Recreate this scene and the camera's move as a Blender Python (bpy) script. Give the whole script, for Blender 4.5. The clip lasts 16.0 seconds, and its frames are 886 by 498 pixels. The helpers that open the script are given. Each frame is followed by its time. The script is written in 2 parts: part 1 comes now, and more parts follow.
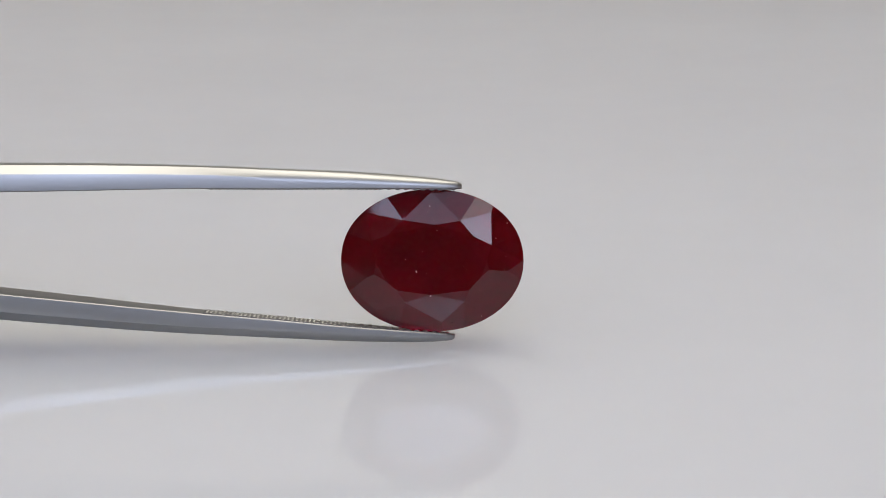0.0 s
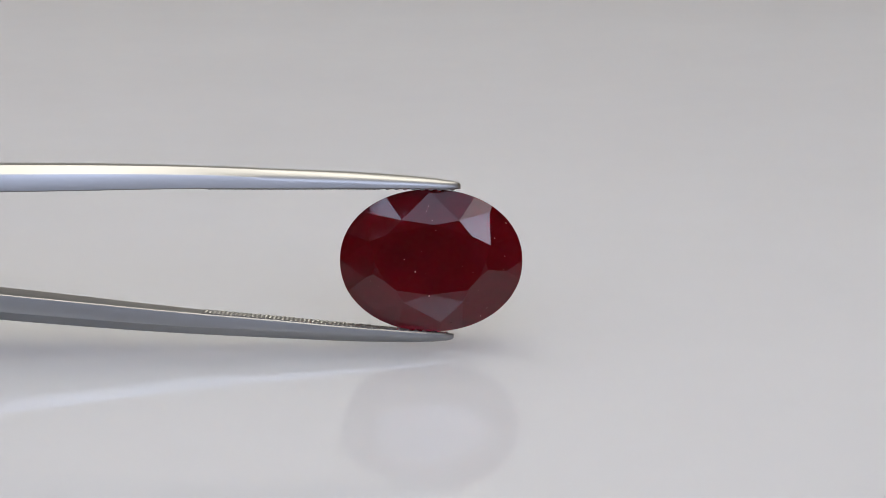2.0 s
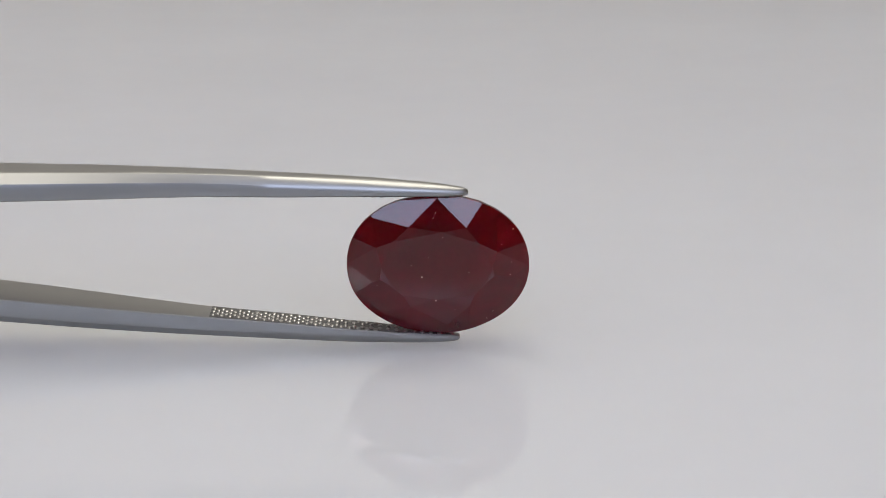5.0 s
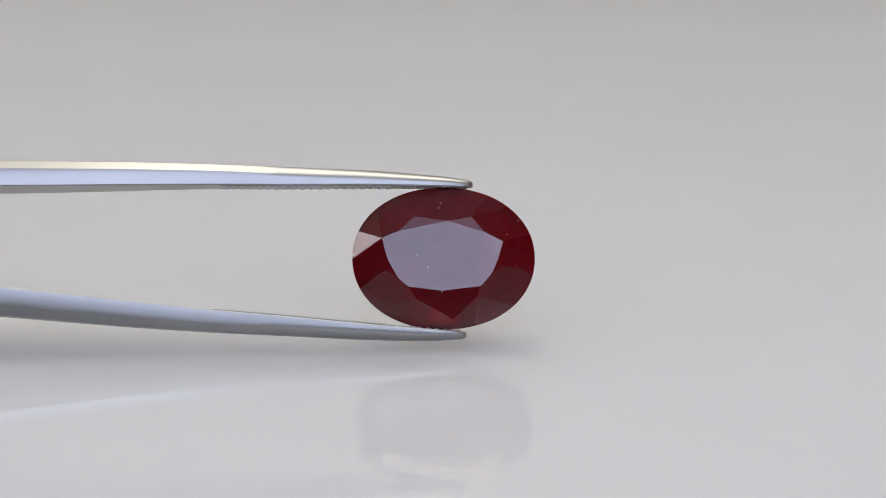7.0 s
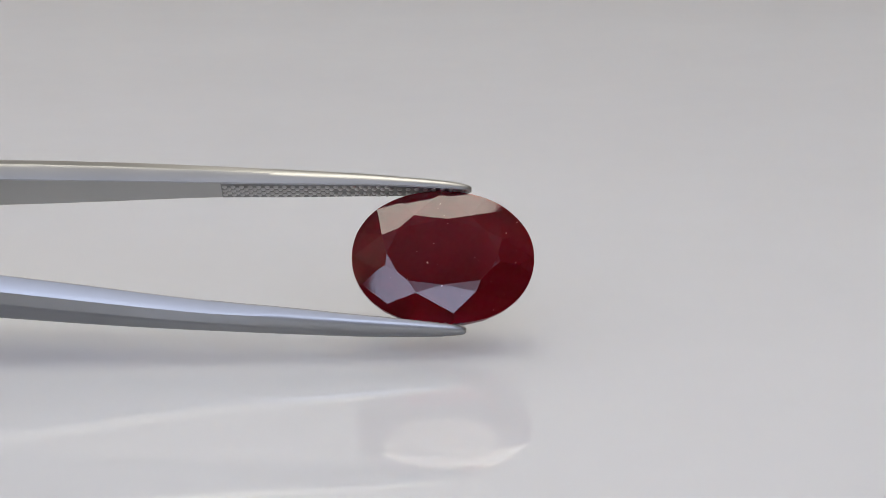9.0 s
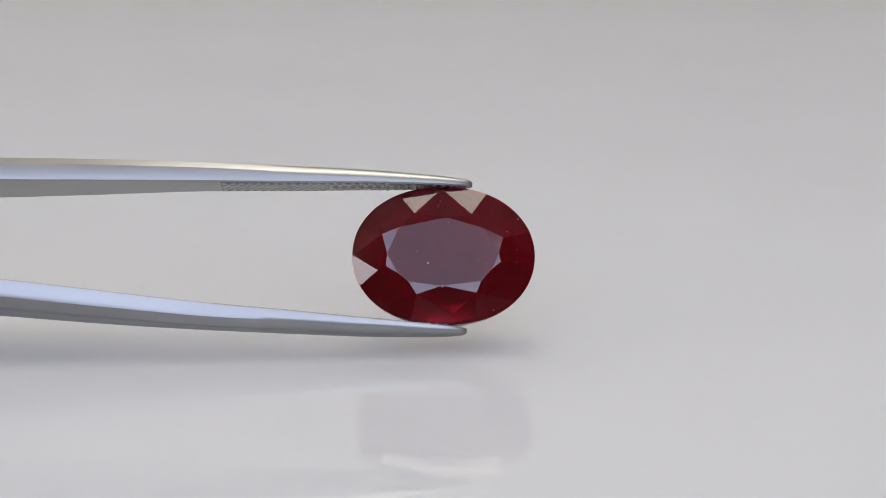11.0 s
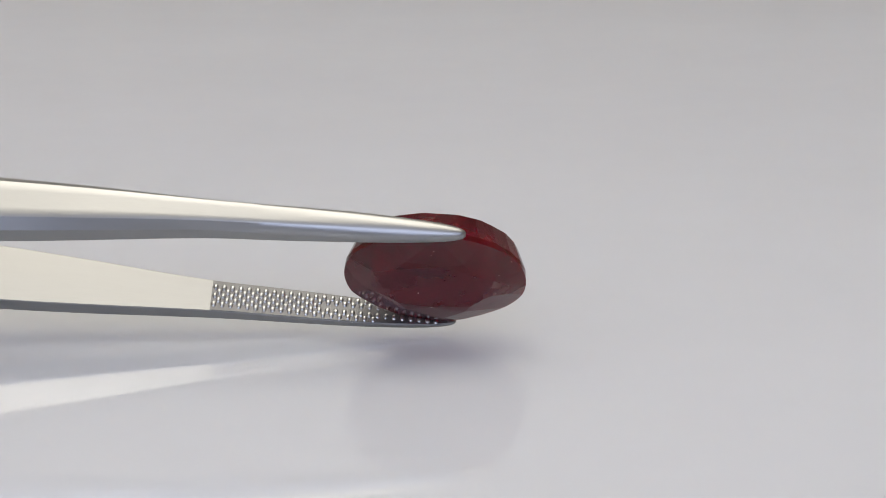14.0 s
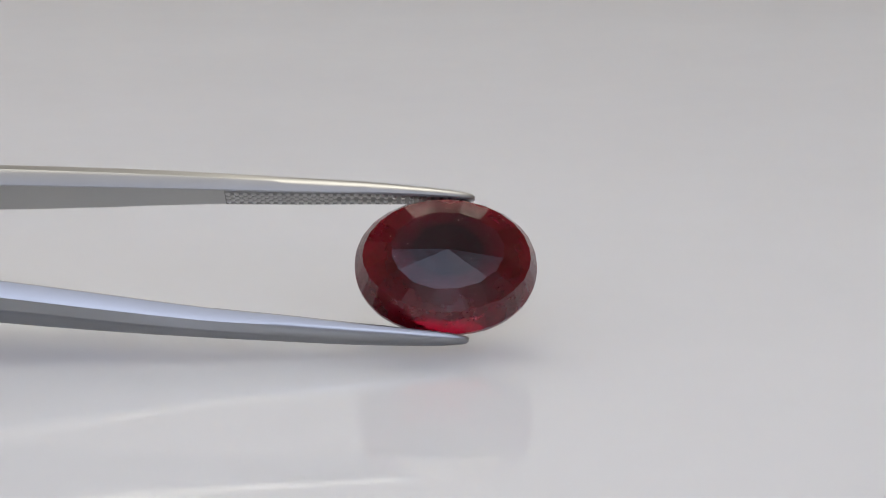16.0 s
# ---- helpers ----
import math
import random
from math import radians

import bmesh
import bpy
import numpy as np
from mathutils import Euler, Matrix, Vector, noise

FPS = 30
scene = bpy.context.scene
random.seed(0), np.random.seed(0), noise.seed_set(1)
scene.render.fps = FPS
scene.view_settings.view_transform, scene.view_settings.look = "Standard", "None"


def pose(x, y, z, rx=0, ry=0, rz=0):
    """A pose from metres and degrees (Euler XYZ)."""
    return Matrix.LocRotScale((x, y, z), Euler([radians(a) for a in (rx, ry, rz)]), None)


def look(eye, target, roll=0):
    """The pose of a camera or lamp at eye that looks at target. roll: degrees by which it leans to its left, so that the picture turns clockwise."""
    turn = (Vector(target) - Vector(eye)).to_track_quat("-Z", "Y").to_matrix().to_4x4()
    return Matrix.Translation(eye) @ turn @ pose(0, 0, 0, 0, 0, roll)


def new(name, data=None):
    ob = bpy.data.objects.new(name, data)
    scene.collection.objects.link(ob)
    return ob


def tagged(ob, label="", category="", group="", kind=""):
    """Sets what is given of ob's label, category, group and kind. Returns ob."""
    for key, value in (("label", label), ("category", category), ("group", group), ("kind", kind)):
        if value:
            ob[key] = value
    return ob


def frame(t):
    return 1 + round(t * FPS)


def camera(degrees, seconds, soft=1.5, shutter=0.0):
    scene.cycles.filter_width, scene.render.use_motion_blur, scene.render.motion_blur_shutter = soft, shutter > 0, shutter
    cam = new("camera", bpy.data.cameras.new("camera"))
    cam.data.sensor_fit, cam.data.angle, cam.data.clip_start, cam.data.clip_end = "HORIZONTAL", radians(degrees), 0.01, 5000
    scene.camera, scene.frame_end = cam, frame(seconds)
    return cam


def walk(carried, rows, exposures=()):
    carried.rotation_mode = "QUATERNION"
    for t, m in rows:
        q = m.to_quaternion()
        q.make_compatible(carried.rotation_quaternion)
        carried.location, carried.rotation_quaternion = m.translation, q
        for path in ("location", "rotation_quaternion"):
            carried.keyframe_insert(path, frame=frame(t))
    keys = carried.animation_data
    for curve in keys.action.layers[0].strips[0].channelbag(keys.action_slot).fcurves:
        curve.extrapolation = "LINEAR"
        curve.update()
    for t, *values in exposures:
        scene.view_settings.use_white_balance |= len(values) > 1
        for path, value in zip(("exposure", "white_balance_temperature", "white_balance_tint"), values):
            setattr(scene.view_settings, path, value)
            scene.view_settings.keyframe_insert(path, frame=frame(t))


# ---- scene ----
from mathutils.bvhtree import BVHTree

PX = 0.0000341                      # metres that one unit of the plan stands for
ELEV = 13.0                         # the camera looks down by this angle
FOV = 22.0
DIST = 784 * PX / math.tan(radians(FOV / 2))
AIM = Vector((0, 0, 18 * PX / math.cos(radians(ELEV))))
EYE = AIM + DIST * Vector((0, -math.cos(radians(ELEV)), math.sin(radians(ELEV))))
FLOOR_Z = -152 * PX / math.cos(radians(ELEV))

cam = camera(FOV, 16.0, soft=0.5, shutter=0.25)
walk(cam, [(0.0, look(EYE, AIM)), (16.0, look(EYE, AIM))], [(0.0, 0.0), (16.0, 0.0)])

# ---- light ----
world = bpy.data.worlds.new("world")
scene.world = world
world.use_nodes = True
wn = world.node_tree.nodes
sky = wn.new("ShaderNodeTexSky")
sky.sky_type, sky.sun_disc = "NISHITA", False
sky.sun_elevation, sky.sun_rotation = radians(40), radians(150)
world.node_tree.links.new(sky.outputs[0], wn["Background"].inputs[0])
wn["Background"].inputs[1].default_value = 0.12


def area_lamp(name, place, target, width, height, watts, colour):
    data = bpy.data.lights.new(name, "AREA")
    data.shape, data.size, data.size_y, data.energy, data.color = "RECTANGLE", width, height, watts, colour
    lamp = new(name, data)
    lamp.matrix_world = look(place, target)
    return lamp


ROOM_W, ROOM_F, ROOM_B, ROOM_H, ROOM_LOW = 1.6, -1.3, 1.7, 1.65, -0.75
WIN = (-0.62, 0.78, 0.45, 1.48)     # the window's opening: x from, to, z from, to
TRANSOM, PANE, MULLION = 0.95, 1.10, -0.22  # the bright lower sash ends at the first; above it one pane is bright, the rest shaded
for lamp_name, x0, x1, low, high, watts in (("window_light", WIN[0], WIN[1], WIN[2], TRANSOM, 10.8), ("pane_light", WIN[0], MULLION, PANE, WIN[3], 2.0),
                                            ("transom_light", MULLION, WIN[1], TRANSOM, WIN[3], 1.9)):
    mid = ((x0 + x1) / 2, ROOM_F + 0.02, (low + high) / 2)
    area_lamp(lamp_name, mid, (mid[0], 0, mid[2]), x1 - x0, high - low, watts, (0.64, 0.72, 1.0))
SIDE_WIN = (-1.58, -1.31, 0.64, 1.44)   # a small window beside it
side_mid = ((SIDE_WIN[0] + SIDE_WIN[1]) / 2, ROOM_F + 0.02, (SIDE_WIN[2] + SIDE_WIN[3]) / 2)
area_lamp("side_window_light", side_mid, (side_mid[0], 0, side_mid[2]), SIDE_WIN[1] - SIDE_WIN[0], SIDE_WIN[3] - SIDE_WIN[2], 5.0, (1.0, 0.92, 0.95))
PANEL = (-0.55, 0.55, -0.20, 1.05)    # the ceiling light: x from, to, y from, to
panel_mid = ((PANEL[0] + PANEL[1]) / 2, (PANEL[2] + PANEL[3]) / 2)
area_lamp("ceiling_panel_light", (*panel_mid, ROOM_H - 0.03), (*panel_mid, 0), PANEL[1] - PANEL[0], PANEL[3] - PANEL[2], 23.7, (1.0, 0.94, 0.82))


# ---- materials ----
def material(name, colour, rough=0.5, metal=0.0, ior=1.5, vary=0.06, scale=300.0, bump=0.0, bump_scale=2000.0, rough_vary=0.0, stretch=(1, 1, 1)):
    m = bpy.data.materials.new(name)
    m.use_nodes = True
    n, l = m.node_tree.nodes, m.node_tree.links
    b = n["Principled BSDF"]
    b.inputs["Roughness"].default_value, b.inputs["Metallic"].default_value, b.inputs["IOR"].default_value = rough, metal, ior
    co = n.new("ShaderNodeTexCoord")
    mp = n.new("ShaderNodeMapping")
    mp.inputs["Scale"].default_value = stretch
    l.new(co.outputs["Object"], mp.inputs["Vector"])
    fine, wide = n.new("ShaderNodeTexNoise"), n.new("ShaderNodeTexNoise")
    fine.inputs["Scale"].default_value, wide.inputs["Scale"].default_value = scale * 7, scale
    fine.inputs["Detail"].default_value = 4
    add = n.new("ShaderNodeMath")
    add.operation = "MULTIPLY_ADD"
    add.inputs[1].default_value = 0.4
    for t in (fine, wide):
        l.new(mp.outputs[0], t.inputs["Vector"])
    l.new(fine.outputs[0], add.inputs[0])
    l.new(wide.outputs[0], add.inputs[2])
    ramp = n.new("ShaderNodeMapRange")
    ramp.inputs["From Min"].default_value, ramp.inputs["From Max"].default_value = 0.4, 1.0
    ramp.inputs["To Min"].default_value, ramp.inputs["To Max"].default_value = 1 - vary, 1 + vary
    l.new(add.outputs[0], ramp.inputs["Value"])
    mul = n.new("ShaderNodeVectorMath")
    mul.operation = "SCALE"
    mul.inputs[0].default_value = colour
    l.new(ramp.outputs[0], mul.inputs["Scale"])
    l.new(mul.outputs[0], b.inputs["Base Color"])
    if rough_vary:
        rr = n.new("ShaderNodeMapRange")
        rr.inputs["From Min"].default_value, rr.inputs["From Max"].default_value = 0.4, 1.0
        rr.inputs["To Min"].default_value, rr.inputs["To Max"].default_value = rough - rough_vary, rough + rough_vary
        l.new(add.outputs[0], rr.inputs["Value"])
        l.new(rr.outputs[0], b.inputs["Roughness"])
    if bump:
        bn, bt = n.new("ShaderNodeBump"), n.new("ShaderNodeTexNoise")
        bt.inputs["Scale"].default_value, bt.inputs["Detail"].default_value = bump_scale, 3
        bn.inputs["Strength"].default_value, bn.inputs["Distance"].default_value = bump, 0.00002
        l.new(mp.outputs[0], bt.inputs["Vector"])
        l.new(bt.outputs[0], bn.inputs["Height"])
        l.new(bn.outputs[0], b.inputs["Normal"])
    return m


SHEET = material("glossy_white_acrylic", (0.608, 0.628, 0.668), 0.035, ior=1.42, vary=0.02, scale=30, rough_vary=0.008)
acrylic = SHEET.node_tree.nodes["Principled BSDF"]
acrylic.inputs["Subsurface Weight"].default_value = 0.95
acrylic.inputs["Subsurface Scale"].default_value = 0.032
acrylic.inputs["Subsurface Radius"].default_value = (1.0, 0.95, 0.95)
STEEL = material("satin_steel", (0.32, 0.322, 0.32), 0.42, 1.0, vary=0.05, scale=400, bump=0.12, bump_scale=9000, rough_vary=0.05, stretch=(0.15, 1, 1))
STEEL_IN = material("brushed_steel", (0.40, 0.40, 0.40), 0.32, 1.0, vary=0.08, scale=500, bump=0.2, bump_scale=9000, rough_vary=0.06, stretch=(1, 0.1, 1))
# darker copy of the steel: paints the shade in the grip's recesses
STEEL_SHADE = material("shaded_steel", (0.17, 0.17, 0.172), 0.45, 1.0, vary=0.15, scale=600)
PALE = material("warm_wall_paint", (0.42, 0.35, 0.27), 0.7, vary=0.05, scale=2)
WALL = material("room_wall_paint", (0.14, 0.115, 0.09), 0.7, vary=0.05, scale=2)
CEIL = material("ceiling_paint", (0.6, 0.57, 0.5), 0.8, vary=0.03, scale=2)
SIDE = material("pale_wall_paint", (0.43, 0.42, 0.40), 0.7, vary=0.05, scale=2)
DESK = material("desk_wood", (0.22, 0.15, 0.10), 0.45, vary=0.2, scale=12, stretch=(0.2, 1, 1))
FRAME = material("window_frame_paint", (0.7, 0.7, 0.7), 0.4, vary=0.03, scale=10)

RUBY = material("ruby", (0.16, 0.0022, 0.010), 0.03, ior=1.54, vary=0.35, scale=260, bump=0.03, bump_scale=500)
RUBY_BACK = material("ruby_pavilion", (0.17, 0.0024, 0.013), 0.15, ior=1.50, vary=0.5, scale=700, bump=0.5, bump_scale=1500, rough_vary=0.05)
for gem in (RUBY, RUBY_BACK):       # a clouded stone: part clear, part milky
    shader = gem.node_tree.nodes["Principled BSDF"]
    shader.inputs["Transmission Weight"].default_value = 0.62
    shader.inputs["Subsurface Weight"].default_value = 1.0
    shader.inputs["Subsurface Scale"].default_value = 0.0022
    shader.inputs["Subsurface Radius"].default_value = (1.0, 0.10, 0.10)


def paint_absorption(mat, core):
    """Paints in light lost to thickness: the tint deepens from the stone's rim to its core."""
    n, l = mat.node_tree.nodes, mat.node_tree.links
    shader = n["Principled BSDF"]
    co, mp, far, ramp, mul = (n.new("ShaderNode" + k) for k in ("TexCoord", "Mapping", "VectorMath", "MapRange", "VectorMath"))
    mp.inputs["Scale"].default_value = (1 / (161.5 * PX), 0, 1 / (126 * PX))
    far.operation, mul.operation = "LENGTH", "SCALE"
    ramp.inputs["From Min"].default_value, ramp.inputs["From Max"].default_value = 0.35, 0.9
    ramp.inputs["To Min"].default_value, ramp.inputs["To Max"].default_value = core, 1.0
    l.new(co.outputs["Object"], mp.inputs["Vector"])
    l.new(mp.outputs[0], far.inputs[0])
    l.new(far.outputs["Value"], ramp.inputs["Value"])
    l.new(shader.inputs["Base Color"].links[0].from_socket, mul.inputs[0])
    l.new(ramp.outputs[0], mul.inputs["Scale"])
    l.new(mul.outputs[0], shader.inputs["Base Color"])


# pavilion centre darkened in its colour, where the thick stone absorbs light
paint_absorption(RUBY_BACK, 0.035)


def add_scratches(mat):
    """Hair-fine polishing lines in two directions, as relief only."""
    n, l = mat.node_tree.nodes, mat.node_tree.links
    co = n.new("ShaderNodeTexCoord")
    height = None
    for turn, stretch in ((3, (4200, 600, 260)), (-48, (3600, 600, 180))):
        mp, tx, rp = n.new("ShaderNodeMapping"), n.new("ShaderNodeTexNoise"), n.new("ShaderNodeMapRange")
        mp.inputs["Rotation"].default_value = (0, radians(turn), 0)
        mp.inputs["Scale"].default_value = stretch
        tx.inputs["Scale"].default_value, tx.inputs["Detail"].default_value = 1.0, 0
        rp.inputs["From Min"].default_value, rp.inputs["From Max"].default_value = 0.62, 0.72
        l.new(co.outputs["Object"], mp.inputs["Vector"])
        l.new(mp.outputs[0], tx.inputs["Vector"])
        l.new(tx.outputs[0], rp.inputs["Value"])
        if height is None:
            height = rp.outputs[0]
        else:
            add = n.new("ShaderNodeMath")
            l.new(height, add.inputs[0])
            l.new(rp.outputs[0], add.inputs[1])
            height = add.outputs[0]
    bump = n.new("ShaderNodeBump")
    bump.inputs["Strength"].default_value, bump.inputs["Distance"].default_value = 0.010, 0.00001
    bump.invert = True
    before = n["Principled BSDF"].inputs["Normal"].links
    if before:
        l.new(before[0].from_socket, bump.inputs["Normal"])
    l.new(height, bump.inputs["Height"])
    l.new(bump.outputs[0], n["Principled BSDF"].inputs["Normal"])


add_scratches(RUBY)
PIT = material("pale_inclusion", (0.50, 0.28, 0.25), 0.4, vary=0.1, scale=900)


# ---- helpers for building ----
def mesh_of(name, bm, mat):
    me = bpy.data.meshes.new(name)
    bm.normal_update()
    bm.to_mesh(me)
    bm.free()
    me.materials.append(mat)
    return me


def part(name, bm, mat, parent=None, label=""):
    ob = new(name, mesh_of(name, bm, mat))
    ob.parent = parent
    return tagged(ob, label)


def box(bm, x0, x1, y0, y1, z0, z1):
    r = bmesh.ops.create_cube(bm, size=1.0)
    for v in r["verts"]:
        v.co = Vector(((x0 + x1) / 2 + v.co.x * (x1 - x0), (y0 + y1) / 2 + v.co.y * (y1 - y0), (z0 + z1) / 2 + v.co.z * (z1 - z0)))
    return bm


def slab(name, dims, mat, label, category, kind="structure"):
    return tagged(part(name, box(bmesh.new(), *dims), mat), label, category, kind=kind)


# ---- the room that closes the place ----
T = 0.08
slab("floor", (-ROOM_W, ROOM_W, ROOM_F, ROOM_B, ROOM_LOW - T, ROOM_LOW), DESK, "plain dark floor of the closed room", "floor")
slab("ceiling", (-ROOM_W, ROOM_W, ROOM_F, ROOM_B, ROOM_H, ROOM_H + T), CEIL, "plain warm white ceiling with a light panel", "ceiling")
slab("wall_west", (-ROOM_W - T, -ROOM_W, ROOM_F - T, ROOM_B + T, ROOM_LOW - T, ROOM_H + T), PALE, "plain painted warm beige wall of the closed room", "wall")
slab("wall_east", (ROOM_W, ROOM_W + T, ROOM_F - T, ROOM_B + T, ROOM_LOW - T, ROOM_H + T), PALE, "plain painted warm beige wall of the closed room", "wall")
slab("wall_north", (-ROOM_W, ROOM_W, ROOM_B, ROOM_B + T, ROOM_LOW - T, ROOM_H + T), SIDE, "plain painted pale wall of the closed room", "wall")


def framed_window(name, hole, label, bar=None):
    """A painted frame set in the opening (x from, to, z from, to) of the south wall."""
    win = tagged(new(name), label, "window", kind="structure")
    win.location = ((hole[0] + hole[1]) / 2, ROOM_F, (hole[2] + hole[3]) / 2)
    w, h, f = (hole[1] - hole[0]) / 2, (hole[3] - hole[2]) / 2, 0.025
    bm = bmesh.new()
    box(bm, -w, w, -0.06, -0.02, -h, -h + f)
    box(bm, -w, w, -0.06, -0.02, h - f, h)
    box(bm, -w, -w + f, -0.06, -0.02, -h + f, h - f)
    box(bm, w - f, w, -0.06, -0.02, -h + f, h - f)
    part("window_frame", bm, FRAME, win)
    if bar:
        z = bar - win.location.z
        part("transom_bar", box(bmesh.new(), -w + f, w - f, -0.06, -0.02, z - 0.015, z + 0.015), FRAME, win)


def window_wall():
    bm = bmesh.new()
    y0, y1, z0, z1 = ROOM_F - T, ROOM_F, ROOM_LOW - T, ROOM_H + T
    box(bm, -ROOM_W, SIDE_WIN[0], y0, y1, z0, z1)
    box(bm, SIDE_WIN[1], WIN[0], y0, y1, z0, z1)
    box(bm, WIN[1], ROOM_W, y0, y1, z0, z1)
    for hole in (SIDE_WIN, WIN):
        box(bm, hole[0], hole[1], y0, y1, z0, hole[2])
        box(bm, hole[0], hole[1], y0, y1, hole[3], z1)
    tagged(part("wall_south", bm, WALL), "plain painted dark wall with two windows", "wall", kind="structure")
    framed_window("window_1", WIN, "bright window with a white painted frame", TRANSOM)
    framed_window("window_2", SIDE_WIN, "small bright window with a white painted frame")


window_wall()


def desk():
    d = tagged(new("desk"), "brown wooden desk under the white sheet", "desk")
    d.location = (0, 0.1, ROOM_LOW)
    top = FLOOR_Z - 0.0121 - ROOM_LOW
    bm = box(bmesh.new(), -0.7, 0.7, -0.4, 0.4, top - 0.03, top)
    bmesh.ops.bevel(bm, geom=bm.edges[:], offset=0.004, segments=2, affect="EDGES")
    part("desktop", bm, DESK, d)
    for sx in (-1, 1):
        for sy in (-1, 1):
            part("leg", box(bmesh.new(), sx * 0.64 - 0.025, sx * 0.64 + 0.025, sy * 0.34 - 0.025, sy * 0.34 + 0.025, 0, top - 0.03), DESK, d)


desk()


def acrylic_sheet():
    """A glossy white sheet that lies flat on the desk, under and far behind the stone."""
    bm = box(bmesh.new(), -0.45, 0.45, -0.25, 0.40, -0.012, 0.0)
    bmesh.ops.bevel(bm, geom=bm.edges[:], offset=0.0015, segments=2, affect="EDGES")
    ob = part("acrylic_sheet", bm, SHEET)
    ob.location = (0, 0, FLOOR_Z)
    tagged(ob, "glossy white acrylic sheet lying flat on the desk", "sheet", kind="structure")


acrylic_sheet()


# ---- the ruby ----
RX, RY = 161.5, 126.0               # half length and half width of the oval


def cut(bm, co, no):
    no = Vector(no).normalized()
    bmesh.ops.bisect_plane(bm, geom=bm.verts[:] + bm.edges[:] + bm.faces[:], plane_co=co, plane_no=no, clear_outer=True, dist=1e-4)
    edges = [e for e in bm.edges if e.is_boundary]
    if edges:
        bmesh.ops.contextual_create(bm, geom=edges)


def oval(angle, r):
    """A point of the slightly full oval outline, shrunk by r."""
    c, d = math.cos(angle), math.sin(angle)
    r *= (abs(c) ** 2.1 + abs(d) ** 2.1) ** (-1 / 2.1)
    return Vector((RX * r * c, RY * r * d, 0))


def along(angle):
    return oval(angle + 0.01, 1) - oval(angle - 0.01, 1)


def outward(angle):
    return Vector((math.cos(angle) / RX, math.sin(angle) / RY, 0)).normalized()


# the crown, hand cut and a little uneven: the table's corner (degrees, share of the oval), the star tip after it
# (degrees, share, depth below the table), the tip of the corner's kite (degrees, share), the girdle's lift below the star
CROWN = ((0, 0.598, 19.6, 0.687, 2.4, 0, 0.99, 0.0), (38.2, 0.571, 62.0, 0.647, 2.4, 47, 0.94, 0.5), (85.6, 0.515, 119.2, 0.659, 2.3, 91, 0.965, 0.0),
         (143.0, 0.613, 157.9, 0.728, 2.2, 137, 0.985, 0.0), (181.1, 0.619, 205.1, 0.711, 2.4, 180, 0.99, 0.0), (221.6, 0.602, 243.0, 0.654, 2.6, 229, 0.93, 1.0),
         (267.7, 0.469, 302.5, 0.663, 2.7, 277, 0.87, 0.5), (320.7, 0.612, 337.3, 0.711, 2.6, 319, 0.955, 0.5))


def on_oval(degrees, share, z):
    return Vector((RX * share * math.cos(radians(degrees)), RY * share * math.sin(radians(degrees)), z))


def ruby_mesh():
    """An oval brilliant, cut facet by facet: +z is the table's side."""
    bm = bmesh.new()
    n = 96
    rings = []
    for z in (-200, 200):
        rings.append([bm.verts.new(oval(2 * math.pi * k / n, 1.0) + Vector((0, 0, z))) for k in range(n)])
    for k in range(n):
        bm.faces.new((rings[0][k], rings[0][(k + 1) % n], rings[1][(k + 1) % n], rings[1][k]))
    bm.faces.new(rings[0][::-1])
    bm.faces.new(rings[1])
    half, tables = 5.0, 25.5
    rnd = random.Random(4)
    table = [on_oval(u, r, tables) for u, r, *_ in CROWN]
    star = [on_oval(u, r, tables - d) for _u, _r, u, r, d, *_ in CROWN]

    def above(*points):
        no = (points[1] - points[0]).cross(points[2] - points[0]).normalized()
        return points[0], no if no.z > 0 else -no

    cut(bm, (0, 0, tables), (0, 0, 1))
    tips = []
    for k in range(8):              # kites, with their tips close to the girdle
        co, no = above(table[k], star[k - 1], star[k])
        cut(bm, co, no)
        tip = on_oval(*CROWN[k][5:7], 0)
        tip.z = co.z - ((tip.x - co.x) * no.x + (tip.y - co.y) * no.y) / no.z
        tips.append(tip)
    for k in range(8):              # a star on each side of the table, and two halves below it
        cut(bm, *above(table[k], table[(k + 1) % 8], star[k]))
        mid = oval(math.atan2(star[k].y / RY, star[k].x / RX), 0.998) + Vector((0, 0, half + CROWN[k][7]))
        for tip in (tips[k], tips[(k + 1) % 8]):
            cut(bm, *above(star[k], tip, mid))
    # pavilion: steep tier under the girdle, a middle tier and the flat culet facets
    for tier, count, turn, za, ra, zb, rbx, rby in ((0, 28, 0.5, 0, 1.0, 52, 0.905, 0.84), (1, 16, 0.0, 52, 0.885, 82, 0.61, 0.56), (2, 8, 0.5, 82, 0.58, 90, 0.0, 0.0)):
        for k in range(count):
            ang = 2 * math.pi * (k + turn) / count
            p = oval(ang, ra) + Vector((0, 0, -half - za + rnd.uniform(-1.2, 1.2)))
            q = Vector((RX * rbx * math.cos(ang), RY * rby * math.sin(ang), -half - zb))
            tangent = along(ang)
            no = tangent.cross(q - p)
            out = outward(ang)
            cut(bm, p, no if no.dot(out - Vector((0, 0, 0.3))) > 0 else -no)
    bmesh.ops.remove_doubles(bm, verts=bm.verts[:], dist=0.05)
    bmesh.ops.recalc_face_normals(bm, faces=bm.faces[:])
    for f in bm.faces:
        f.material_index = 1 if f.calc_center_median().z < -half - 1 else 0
    # table towards -y, width along z
    turn = Matrix.Rotation(radians(90), 4, "X")
    bmesh.ops.transform(bm, matrix=turn @ Matrix.Scale(PX, 4), verts=bm.verts[:])
    return bm


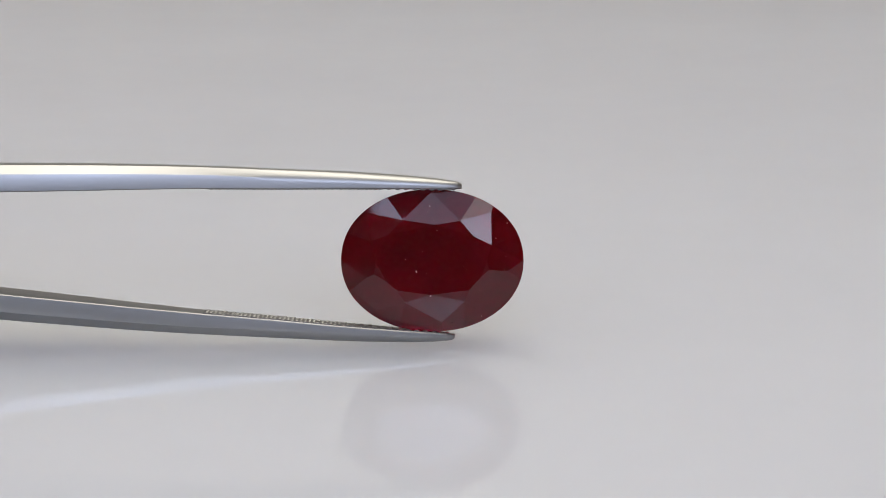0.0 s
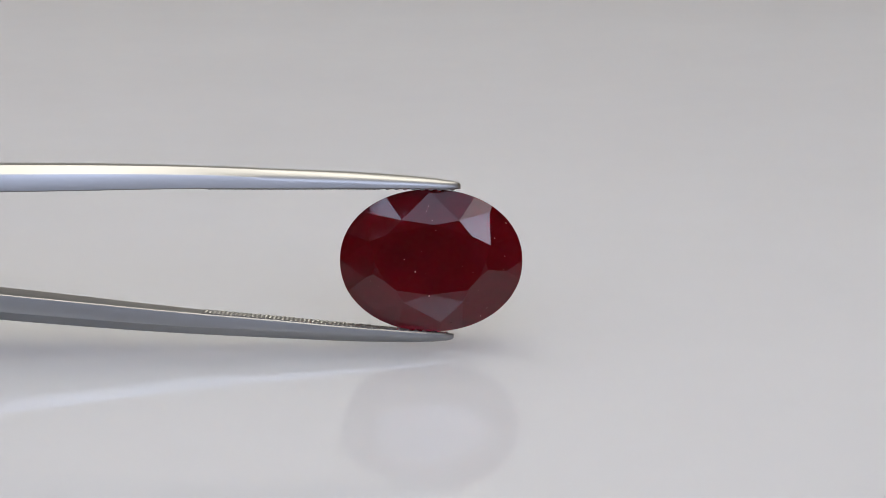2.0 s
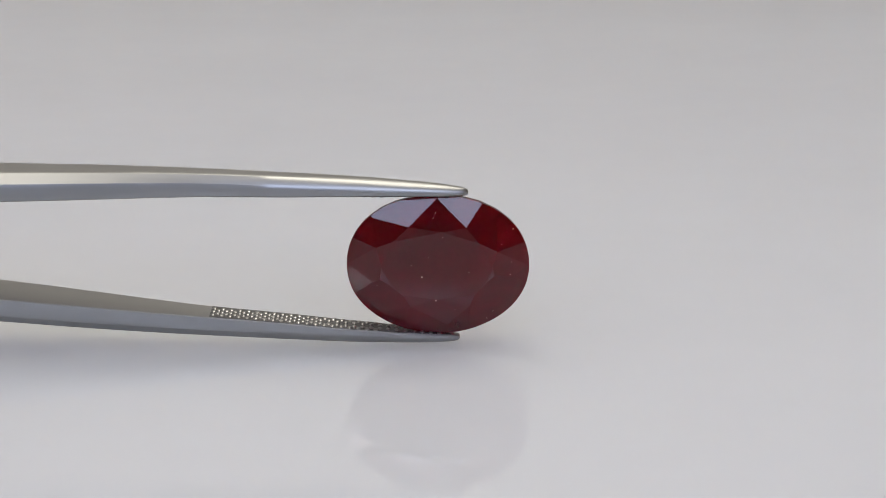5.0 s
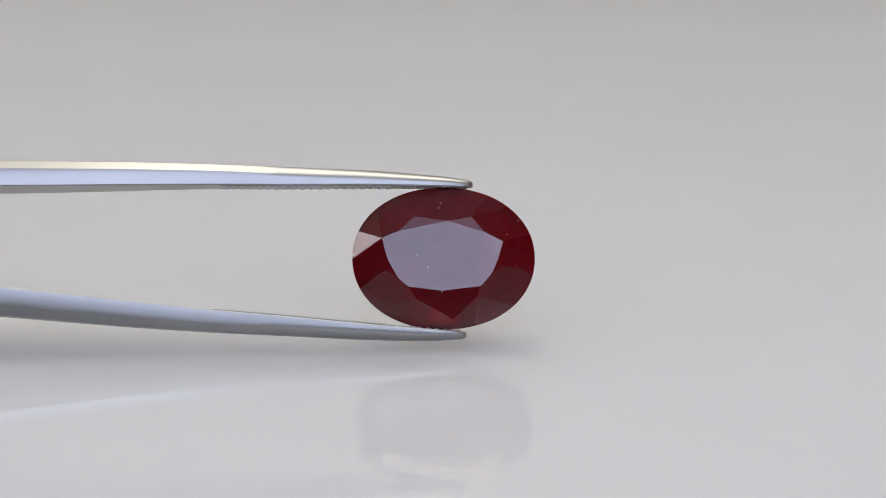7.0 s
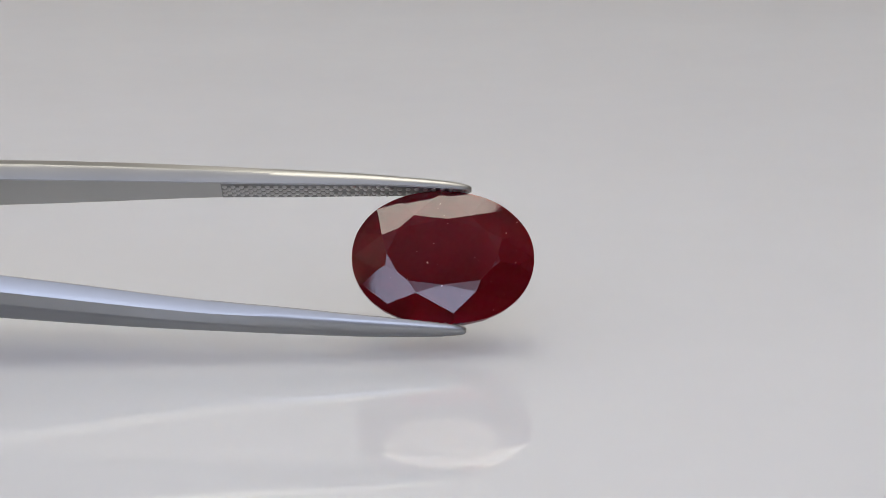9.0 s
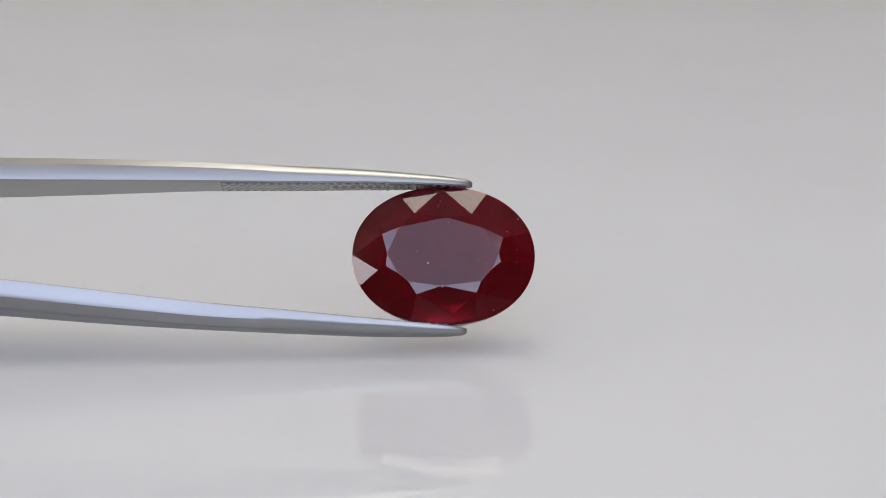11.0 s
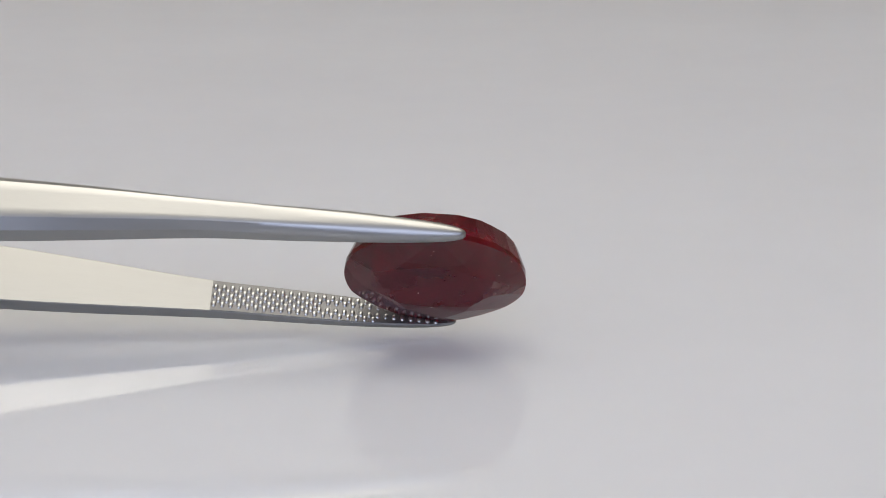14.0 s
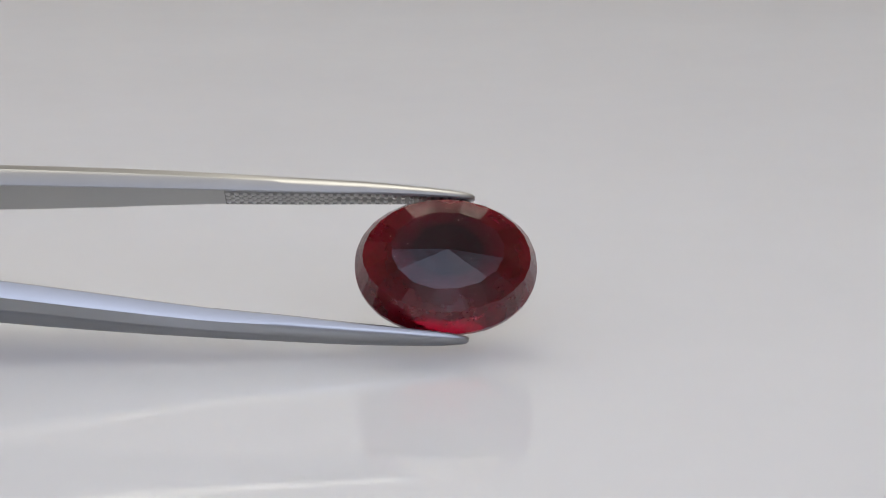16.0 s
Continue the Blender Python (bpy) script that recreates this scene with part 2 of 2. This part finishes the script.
ruby = tagged(part("ruby", ruby_mesh(), RUBY), "deep red oval faceted ruby held between steel tweezers", "gemstone")
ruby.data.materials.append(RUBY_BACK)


def add_inclusions():
    """Tiny pale pits and crystals that break the stone's surface, on the table's side."""
    tree = BVHTree.FromPolygons([v.co for v in ruby.data.vertices], [list(f.vertices) for f in ruby.data.polygons])
    rnd = random.Random(9)
    spots = [(-28, -18, 2.6), (-47, 3, 1.3), (-5, 97, 1.8), (-9, 88, 1.2), (132, 67, 1.7), (112, 41, 1.5), (130, 9, 1.4), (128, -14, 1.6), (-3, -61, 1.9), (88, -98, 1.3), (8, 55, 1.2), (-17, 18, 1.0)]
    spots += [(rnd.uniform(-135, 135), rnd.uniform(-85, 85), rnd.uniform(0.6, 1.0)) for _ in range(12)]
    for front, group in ((-1, spots), (1, [(rnd.uniform(-120, 120), rnd.uniform(-85, 85), rnd.uniform(0.8, 1.7)) for _ in range(22)])):
        for x, z, r in group:
            hit, normal, _i, _d = tree.ray_cast(Vector((x * PX, front * 0.02, z * PX)), Vector((0, -front, 0)))
            if hit is None:
                continue
            bm = bmesh.new()
            bmesh.ops.create_icosphere(bm, subdivisions=1, radius=0.7 * r * PX)
            bmesh.ops.scale(bm, vec=(1, 1, 0.35), verts=bm.verts[:])
            turn = normal.to_track_quat("Z", "Y").to_matrix().to_4x4() @ Matrix.Rotation(rnd.uniform(0, 6), 4, "Z") @ Matrix.Diagonal((rnd.uniform(0.7, 1.5), 0.8, 1, 1))
            bmesh.ops.transform(bm, matrix=Matrix.Translation(hit) @ turn, verts=bm.verts[:])
            part("inclusion", bm, PIT, ruby, "tiny pale inclusion")


add_inclusions()


# ---- the tweezers ----
# stations along an arm: x, half width, inner height, thickness, roundness 0..1
ARM = ((46, 2.5, 129.5, 7.0, 1.0), (43, 7.0, 128.8, 10.5, 1.0), (37, 10.0, 128.4, 13.0, 1.0), (20, 14.5, 127.6, 16.0, 1.0), (-10, 19.0, 126.8, 19.5, 1.0), (-75, 24.5, 124.5, 24.5, 0.95),
       (-155, 28.5, 121.5, 29.0, 0.75), (-270, 31.5, 115.5, 34.0, 0.35), (-390, 34.0, 110.5, 38.0, 0.08), (-500, 41.0, 104.5, 42.0, 0.04), (-620, 50.0, 97.0, 45.5, 0.0), (-790, 60.0, 87.0, 48.5, 0.0),
       (-1100, 68.0, 70.0, 54.0, 0.0), (-1600, 74.0, 46.0, 50.0, 0.0), (-2200, 72.0, 20.0, 44.0, 0.0), (-2750, 62.0, 0.5, 38.0, 0.0), (-3300, 54.0, 0.5, 34.0, 0.0))


def station(x):
    """The arm's section at x, eased from station to station."""
    for k in range(len(ARM) - 1):
        a, b = ARM[k], ARM[k + 1]
        if b[0] <= x <= a[0]:
            before, after = ARM[max(0, k - 1)], ARM[min(len(ARM) - 1, k + 2)]
            h = b[0] - a[0]
            f = (x - a[0]) / h
            out = [x]
            for p0, p1, p2, p3 in list(zip(before, a, b, after))[1:]:
                m1 = (p2 - p0) / (b[0] - before[0]) * h
                m2 = (p3 - p1) / (after[0] - a[0]) * h
                out.append((2 * f ** 3 - 3 * f * f + 1) * p1 + (f ** 3 - 2 * f * f + f) * m1 + (3 * f * f - 2 * f ** 3) * p2 + (f ** 3 - f * f) * m2)
            out[4] = min(1, max(0, out[4]))
            return out
    return list(ARM[-1])


def arm_mesh(sign):
    """One arm: a flat inner face, upright flanks, chamfers and a flat outer face that turns round towards the tip."""
    bm = bmesh.new()
    xs = [46, 45, 43, 40, 37, 32, 26, 20, 10, 0] + list(range(-12, -790, -18)) + list(range(-790, -3301, -100))
    loops = []
    for x in xs:
        _, w, z, t, rnd = station(x)
        side = t * (0.62 - 0.34 * rnd)
        e = min(1.8, 0.3 * w)
        ring = [bm.verts.new((x, -w + e, z)), bm.verts.new((x, w - e, z)), bm.verts.new((x, w, z + e))]
        corner = ((w, side), (w * 0.62, t), (-w * 0.62, t), (-w, side))
        ring.append(bm.verts.new((x, w, z + side * 0.82)))
        for u in (0.08, 0.3, 0.5, 0.7, 0.92, 1.06, 1.25, 1.5, 1.75, 1.94, 2.08, 2.3, 2.5, 2.7, 2.92):
            a = math.pi * u / 3
            ry, rz = w * math.cos(a), side + (t - side) * math.sin(a)
            i = int(u)
            f = u - i
            cy = corner[i][0] + (corner[i + 1][0] - corner[i][0]) * f
            cz = corner[i][1] + (corner[i + 1][1] - corner[i][1]) * f
            ring.append(bm.verts.new((x, cy + (ry - cy) * rnd, z + cz + (rz - cz) * rnd)))
        ring.append(bm.verts.new((x, -w, z + side * 0.82)))
        ring.append(bm.verts.new((x, -w, z + e)))
        loops.append(ring)
    m = len(loops[0])
    for a, b in zip(loops, loops[1:]):
        for k in range(m):
            f = bm.faces.new((a[k], a[(k + 1) % m], b[(k + 1) % m], b[k]))
            f.smooth = True
    bm.faces.new(loops[0][::-1])
    bm.faces.new(loops[-1])
    if sign < 0:
        bmesh.ops.transform(bm, matrix=Matrix.Scale(-1, 4, (0, 0, 1)), verts=bm.verts[:])
    bmesh.ops.scale(bm, vec=(PX, PX, PX), verts=bm.verts[:])
    bmesh.ops.recalc_face_normals(bm, faces=bm.faces[:])
    return bm


def grip_mesh(sign):
    """The floor of the grip, coloured dark as shade between the studs, a hair above the arm's inner face."""
    bm = bmesh.new()
    rows = []
    for x in list(range(-400, 20, 14)) + [24, 30]:
        _, w, z, t, _r = station(x)
        rows.append([bm.verts.new((x, y, sign * zz)) for y, zz in ((-w + 2.2, z + 0.5), (-w + 2.2, z - 0.7), (w - 2.2, z - 0.7), (w - 2.2, z + 0.5))])
    for a, b in zip(rows, rows[1:]):
        for k in range(3):
            bm.faces.new((a[k], a[k + 1], b[k + 1], b[k]))
    bm.faces.new(rows[0])
    bm.faces.new(rows[-1])
    bmesh.ops.scale(bm, vec=(PX, PX, PX), verts=bm.verts[:])
    bmesh.ops.recalc_face_normals(bm, faces=bm.faces[:])
    return bm


def teeth_mesh(sign):
    """The knurling on the grip: staggered round-topped studs, with a smooth slot near the tip."""
    bm = bmesh.new()
    col = 0
    x = -394.0
    while x < 38:
        _, w, z, t, _r = station(x)
        row = -3 + (0.5 if col % 2 else 0.0)
        while row <= 3:
            y = row * 18.5
            if abs(y) < w - 7.0 and not (x > -200 and abs(y) < 9 and w > 16):
                rings = []
                for r, h in ((5.0, -0.3), (3.8, 1.3), (1.8, 2.0)):
                    rings.append([bm.verts.new((x + r * math.cos(k * math.pi / 4), y + 1.45 * r * math.sin(k * math.pi / 4), sign * (z - 0.7 - h))) for k in range(8)])
                for a, b in zip(rings, rings[1:]):
                    for k in range(8):
                        bm.faces.new((a[k], a[(k + 1) % 8], b[(k + 1) % 8], b[k])).smooth = True
                bm.faces.new(rings[-1]).smooth = True
            row += 1.0
        col += 1
        x += 7.6
    bmesh.ops.scale(bm, vec=(PX, PX, PX), verts=bm.verts[:])
    bmesh.ops.recalc_face_normals(bm, faces=bm.faces[:])
    return bm


def build_tweezers():
    t = tagged(new("tweezers"), "long stainless steel gem tweezers with knurled grips", "tweezers")
    for sign in (1, -1):
        arm = part("arm", arm_mesh(sign), STEEL, t, "tapered satin steel arm with a rounded tip")
        arm.data.set_sharp_from_angle(angle=radians(24))
        part("grip_shade", grip_mesh(sign), STEEL_SHADE, arm, "dull steel floor of the grip, darkened as shade between the studs")
        tagged(part("knurling", teeth_mesh(sign), STEEL_IN, arm, "rows of small bright steel studs"), kind="stuff")
    bm = box(bmesh.new(), -3420 * PX, -3180 * PX, -50 * PX, 50 * PX, -37 * PX, 37 * PX)
    bmesh.ops.bevel(bm, geom=bm.edges[:], offset=8 * PX, segments=2, affect="EDGES")
    part("heel", bm, STEEL, t, "welded steel heel that joins the arms")
    return t


tweezers = build_tweezers()


# ---- what moves ----
# seconds, turn about the tweezers' length as the camera sees it, place across and down
TURNS = (
    (0.0, 4.5, 765, 461), (0.1, 1.5, 765, 460), (0.2, -1, 765, 457), (0.3, -4.5, 765, 457), (0.4, -7, 765, 458), (0.5, -10.5, 765, 459), (0.6, -15, 765, 462), (0.7, -15, 765, 462),
    (0.8, -7, 765, 458), (0.9, -5, 765, 458), (1.0, -1, 765, 459), (1.1, 1.5, 765, 460), (1.2, 6, 765, 462), (1.3, 10, 765, 465), (1.4, 16, 765, 470), (1.5, 21, 763, 471),
    (1.6, 21, 763, 471), (1.7, 18, 763, 468), (1.8, 14, 763, 463), (1.9, 9.5, 763, 462), (2.0, 4.5, 763, 461), (2.1, 1.5, 763, 459), (2.2, -4, 763, 458), (2.3, -6.5, 763, 458),
    (2.4, -10, 764, 459), (2.5, -10.5, 764, 459), (2.6, -1.5, 763, 459), (2.7, 1.5, 763, 459), (2.8, 4.5, 763, 461), (2.9, 13, 763, 464), (3.0, 17, 763, 468), (3.1, 20, 763, 471),
    (3.2, 18, 763, 469), (3.3, 17, 763, 466), (3.4, 10, 763, 463), (3.5, 4.5, 765, 462), (3.6, 0, 769, 459), (3.7, -3, 773, 459), (3.8, -7, 775, 459), (3.9, -10, 775, 460),
    (4.0, -10.5, 775, 459), (4.1, -7, 775, 458), (4.2, -3, 775, 458), (4.5, 8, 775, 463), (4.8, 19, 775, 470), (5.1, 12, 775, 464), (5.4, -3, 775, 458), (5.65, -9.5, 775, 459),
    (6.0, -2, 775, 459), (6.3, 10, 775, 464), (6.4, 17, 775, 470), (6.5, 20, 775, 471), (6.6, 17, 775, 470), (6.7, 10, 775, 464), (6.8, 4.5, 776, 460), (6.9, -1, 779, 458),
    (7.0, -5.2, 785, 458), (7.1, -9, 785, 458), (7.2, -15, 785, 459), (7.3, -20.5, 785, 461), (7.4, -17, 785, 459), (7.5, -15, 785, 458), (7.6, -7, 785, 454), (7.7, -4.5, 785, 454),
    (7.8, -1, 785, 454), (7.9, 1.5, 783, 455), (8.0, 6, 777, 456), (8.1, 10, 776, 458), (8.2, 17, 776, 461), (8.3, 18.5, 776, 461), (8.4, 9, 776, 454), (8.5, 4.5, 776, 453),
    (8.6, -3, 776, 450), (8.7, -4.5, 776, 450), (8.8, -7.5, 776, 452), (8.9, -13, 781, 455), (9.0, -20.5, 784, 457), (9.1, -17.5, 784, 457), (9.2, -15, 784, 455), (9.5, -3, 784, 452),
    (9.8, 11, 784, 457), (10.05, 17, 784, 461), (10.4, 8, 784, 456), (10.7, -6, 784, 452), (10.95, -14, 785, 454), (11.15, -10, 785, 453), (11.3, -4.5, 785, 452), (11.4, -1, 785, 453), (11.5, 1.5, 785, 454),
    (11.6, 6.5, 785, 456), (11.7, 13, 785, 459), (11.8, 17, 785, 461), (11.9, 18.5, 785, 463), (12.0, 10, 785, 455), (12.1, 4.5, 785, 453), (12.2, -1, 785, 451), (12.3, -4, 785, 450),
    (12.4, -6, 785, 451), (12.5, -8, 785, 451), (12.6, -13, 785, 453), (12.7, -15, 785, 455), (12.8, -18.5, 785, 457), (12.9, -20.5, 785, 457), (13.0, -10.5, 785, 452), (13.1, -5, 785, 451),
    (13.2, -1, 785, 452), (13.3, 4.5, 785, 454), (13.4, 17, 785, 460), (13.5, 22, 774, 460), (13.6, 32, 771, 462), (13.7, 37, 770, 463), (13.8, 43, 770, 472), (13.9, 50, 770, 482),
    (14.0, 54, 770, 490), (14.1, 58, 771, 496), (14.2, 62, 779, 502), (14.3, 66, 788, 508), (14.4, 70, 794, 512), (14.5, 73, 797, 515), (14.6, 73, 797, 515), (14.7, 72, 797, 515),
    (14.8, 73, 797, 517), (14.9, 75, 797, 522), (15.0, 83, 792, 532), (15.1, 90, 792, 538), (15.2, 94, 792, 545), (15.3, 98, 792, 550), (15.4, 105, 790, 552), (15.5, 111, 789, 548),
    (15.6, 116, 789, 544), (15.7, 119, 790, 539), (15.8, 130, 795, 516), (15.9, 146, 793, 492), (16.0, 160, 789, 473))


def lean(t):
    """How far the tips point down, in degrees: a little more while the stone lies flat."""
    knots = ((0.0, 2.6), (13.3, 2.6), (13.5, 4.0), (14.0, 4.4), (14.5, 3.9), (15.0, 4.9), (15.5, 4.7), (16.0, 3.1))
    for (t0, a), (t1, b) in zip(knots, knots[1:]):
        if t <= t1:
            return a + (b - a) * (t - t0) / (t1 - t0)
    return knots[-1][1]


def held(t, angle, across, down):
    return pose((across - 784) * PX, 0, (459 - down) * PX / math.cos(radians(ELEV)), 0, lean(t) + (0.02 * max(0, angle) if t < 13.3 else 0), 0) @ pose(0, 0, 0, angle - ELEV, 0, 0)


def motions():
    rows = [(t, held(t, a, x, y)) for t, a, x, y in TURNS]
    walk(ruby, [(t, m @ pose(0, 0, 0, 0, -2.4 + 4.4 * min(1, max(0, (t - 13.4) / 2)), 0)) for t, m in rows])
    walk(tweezers, rows)


motions()
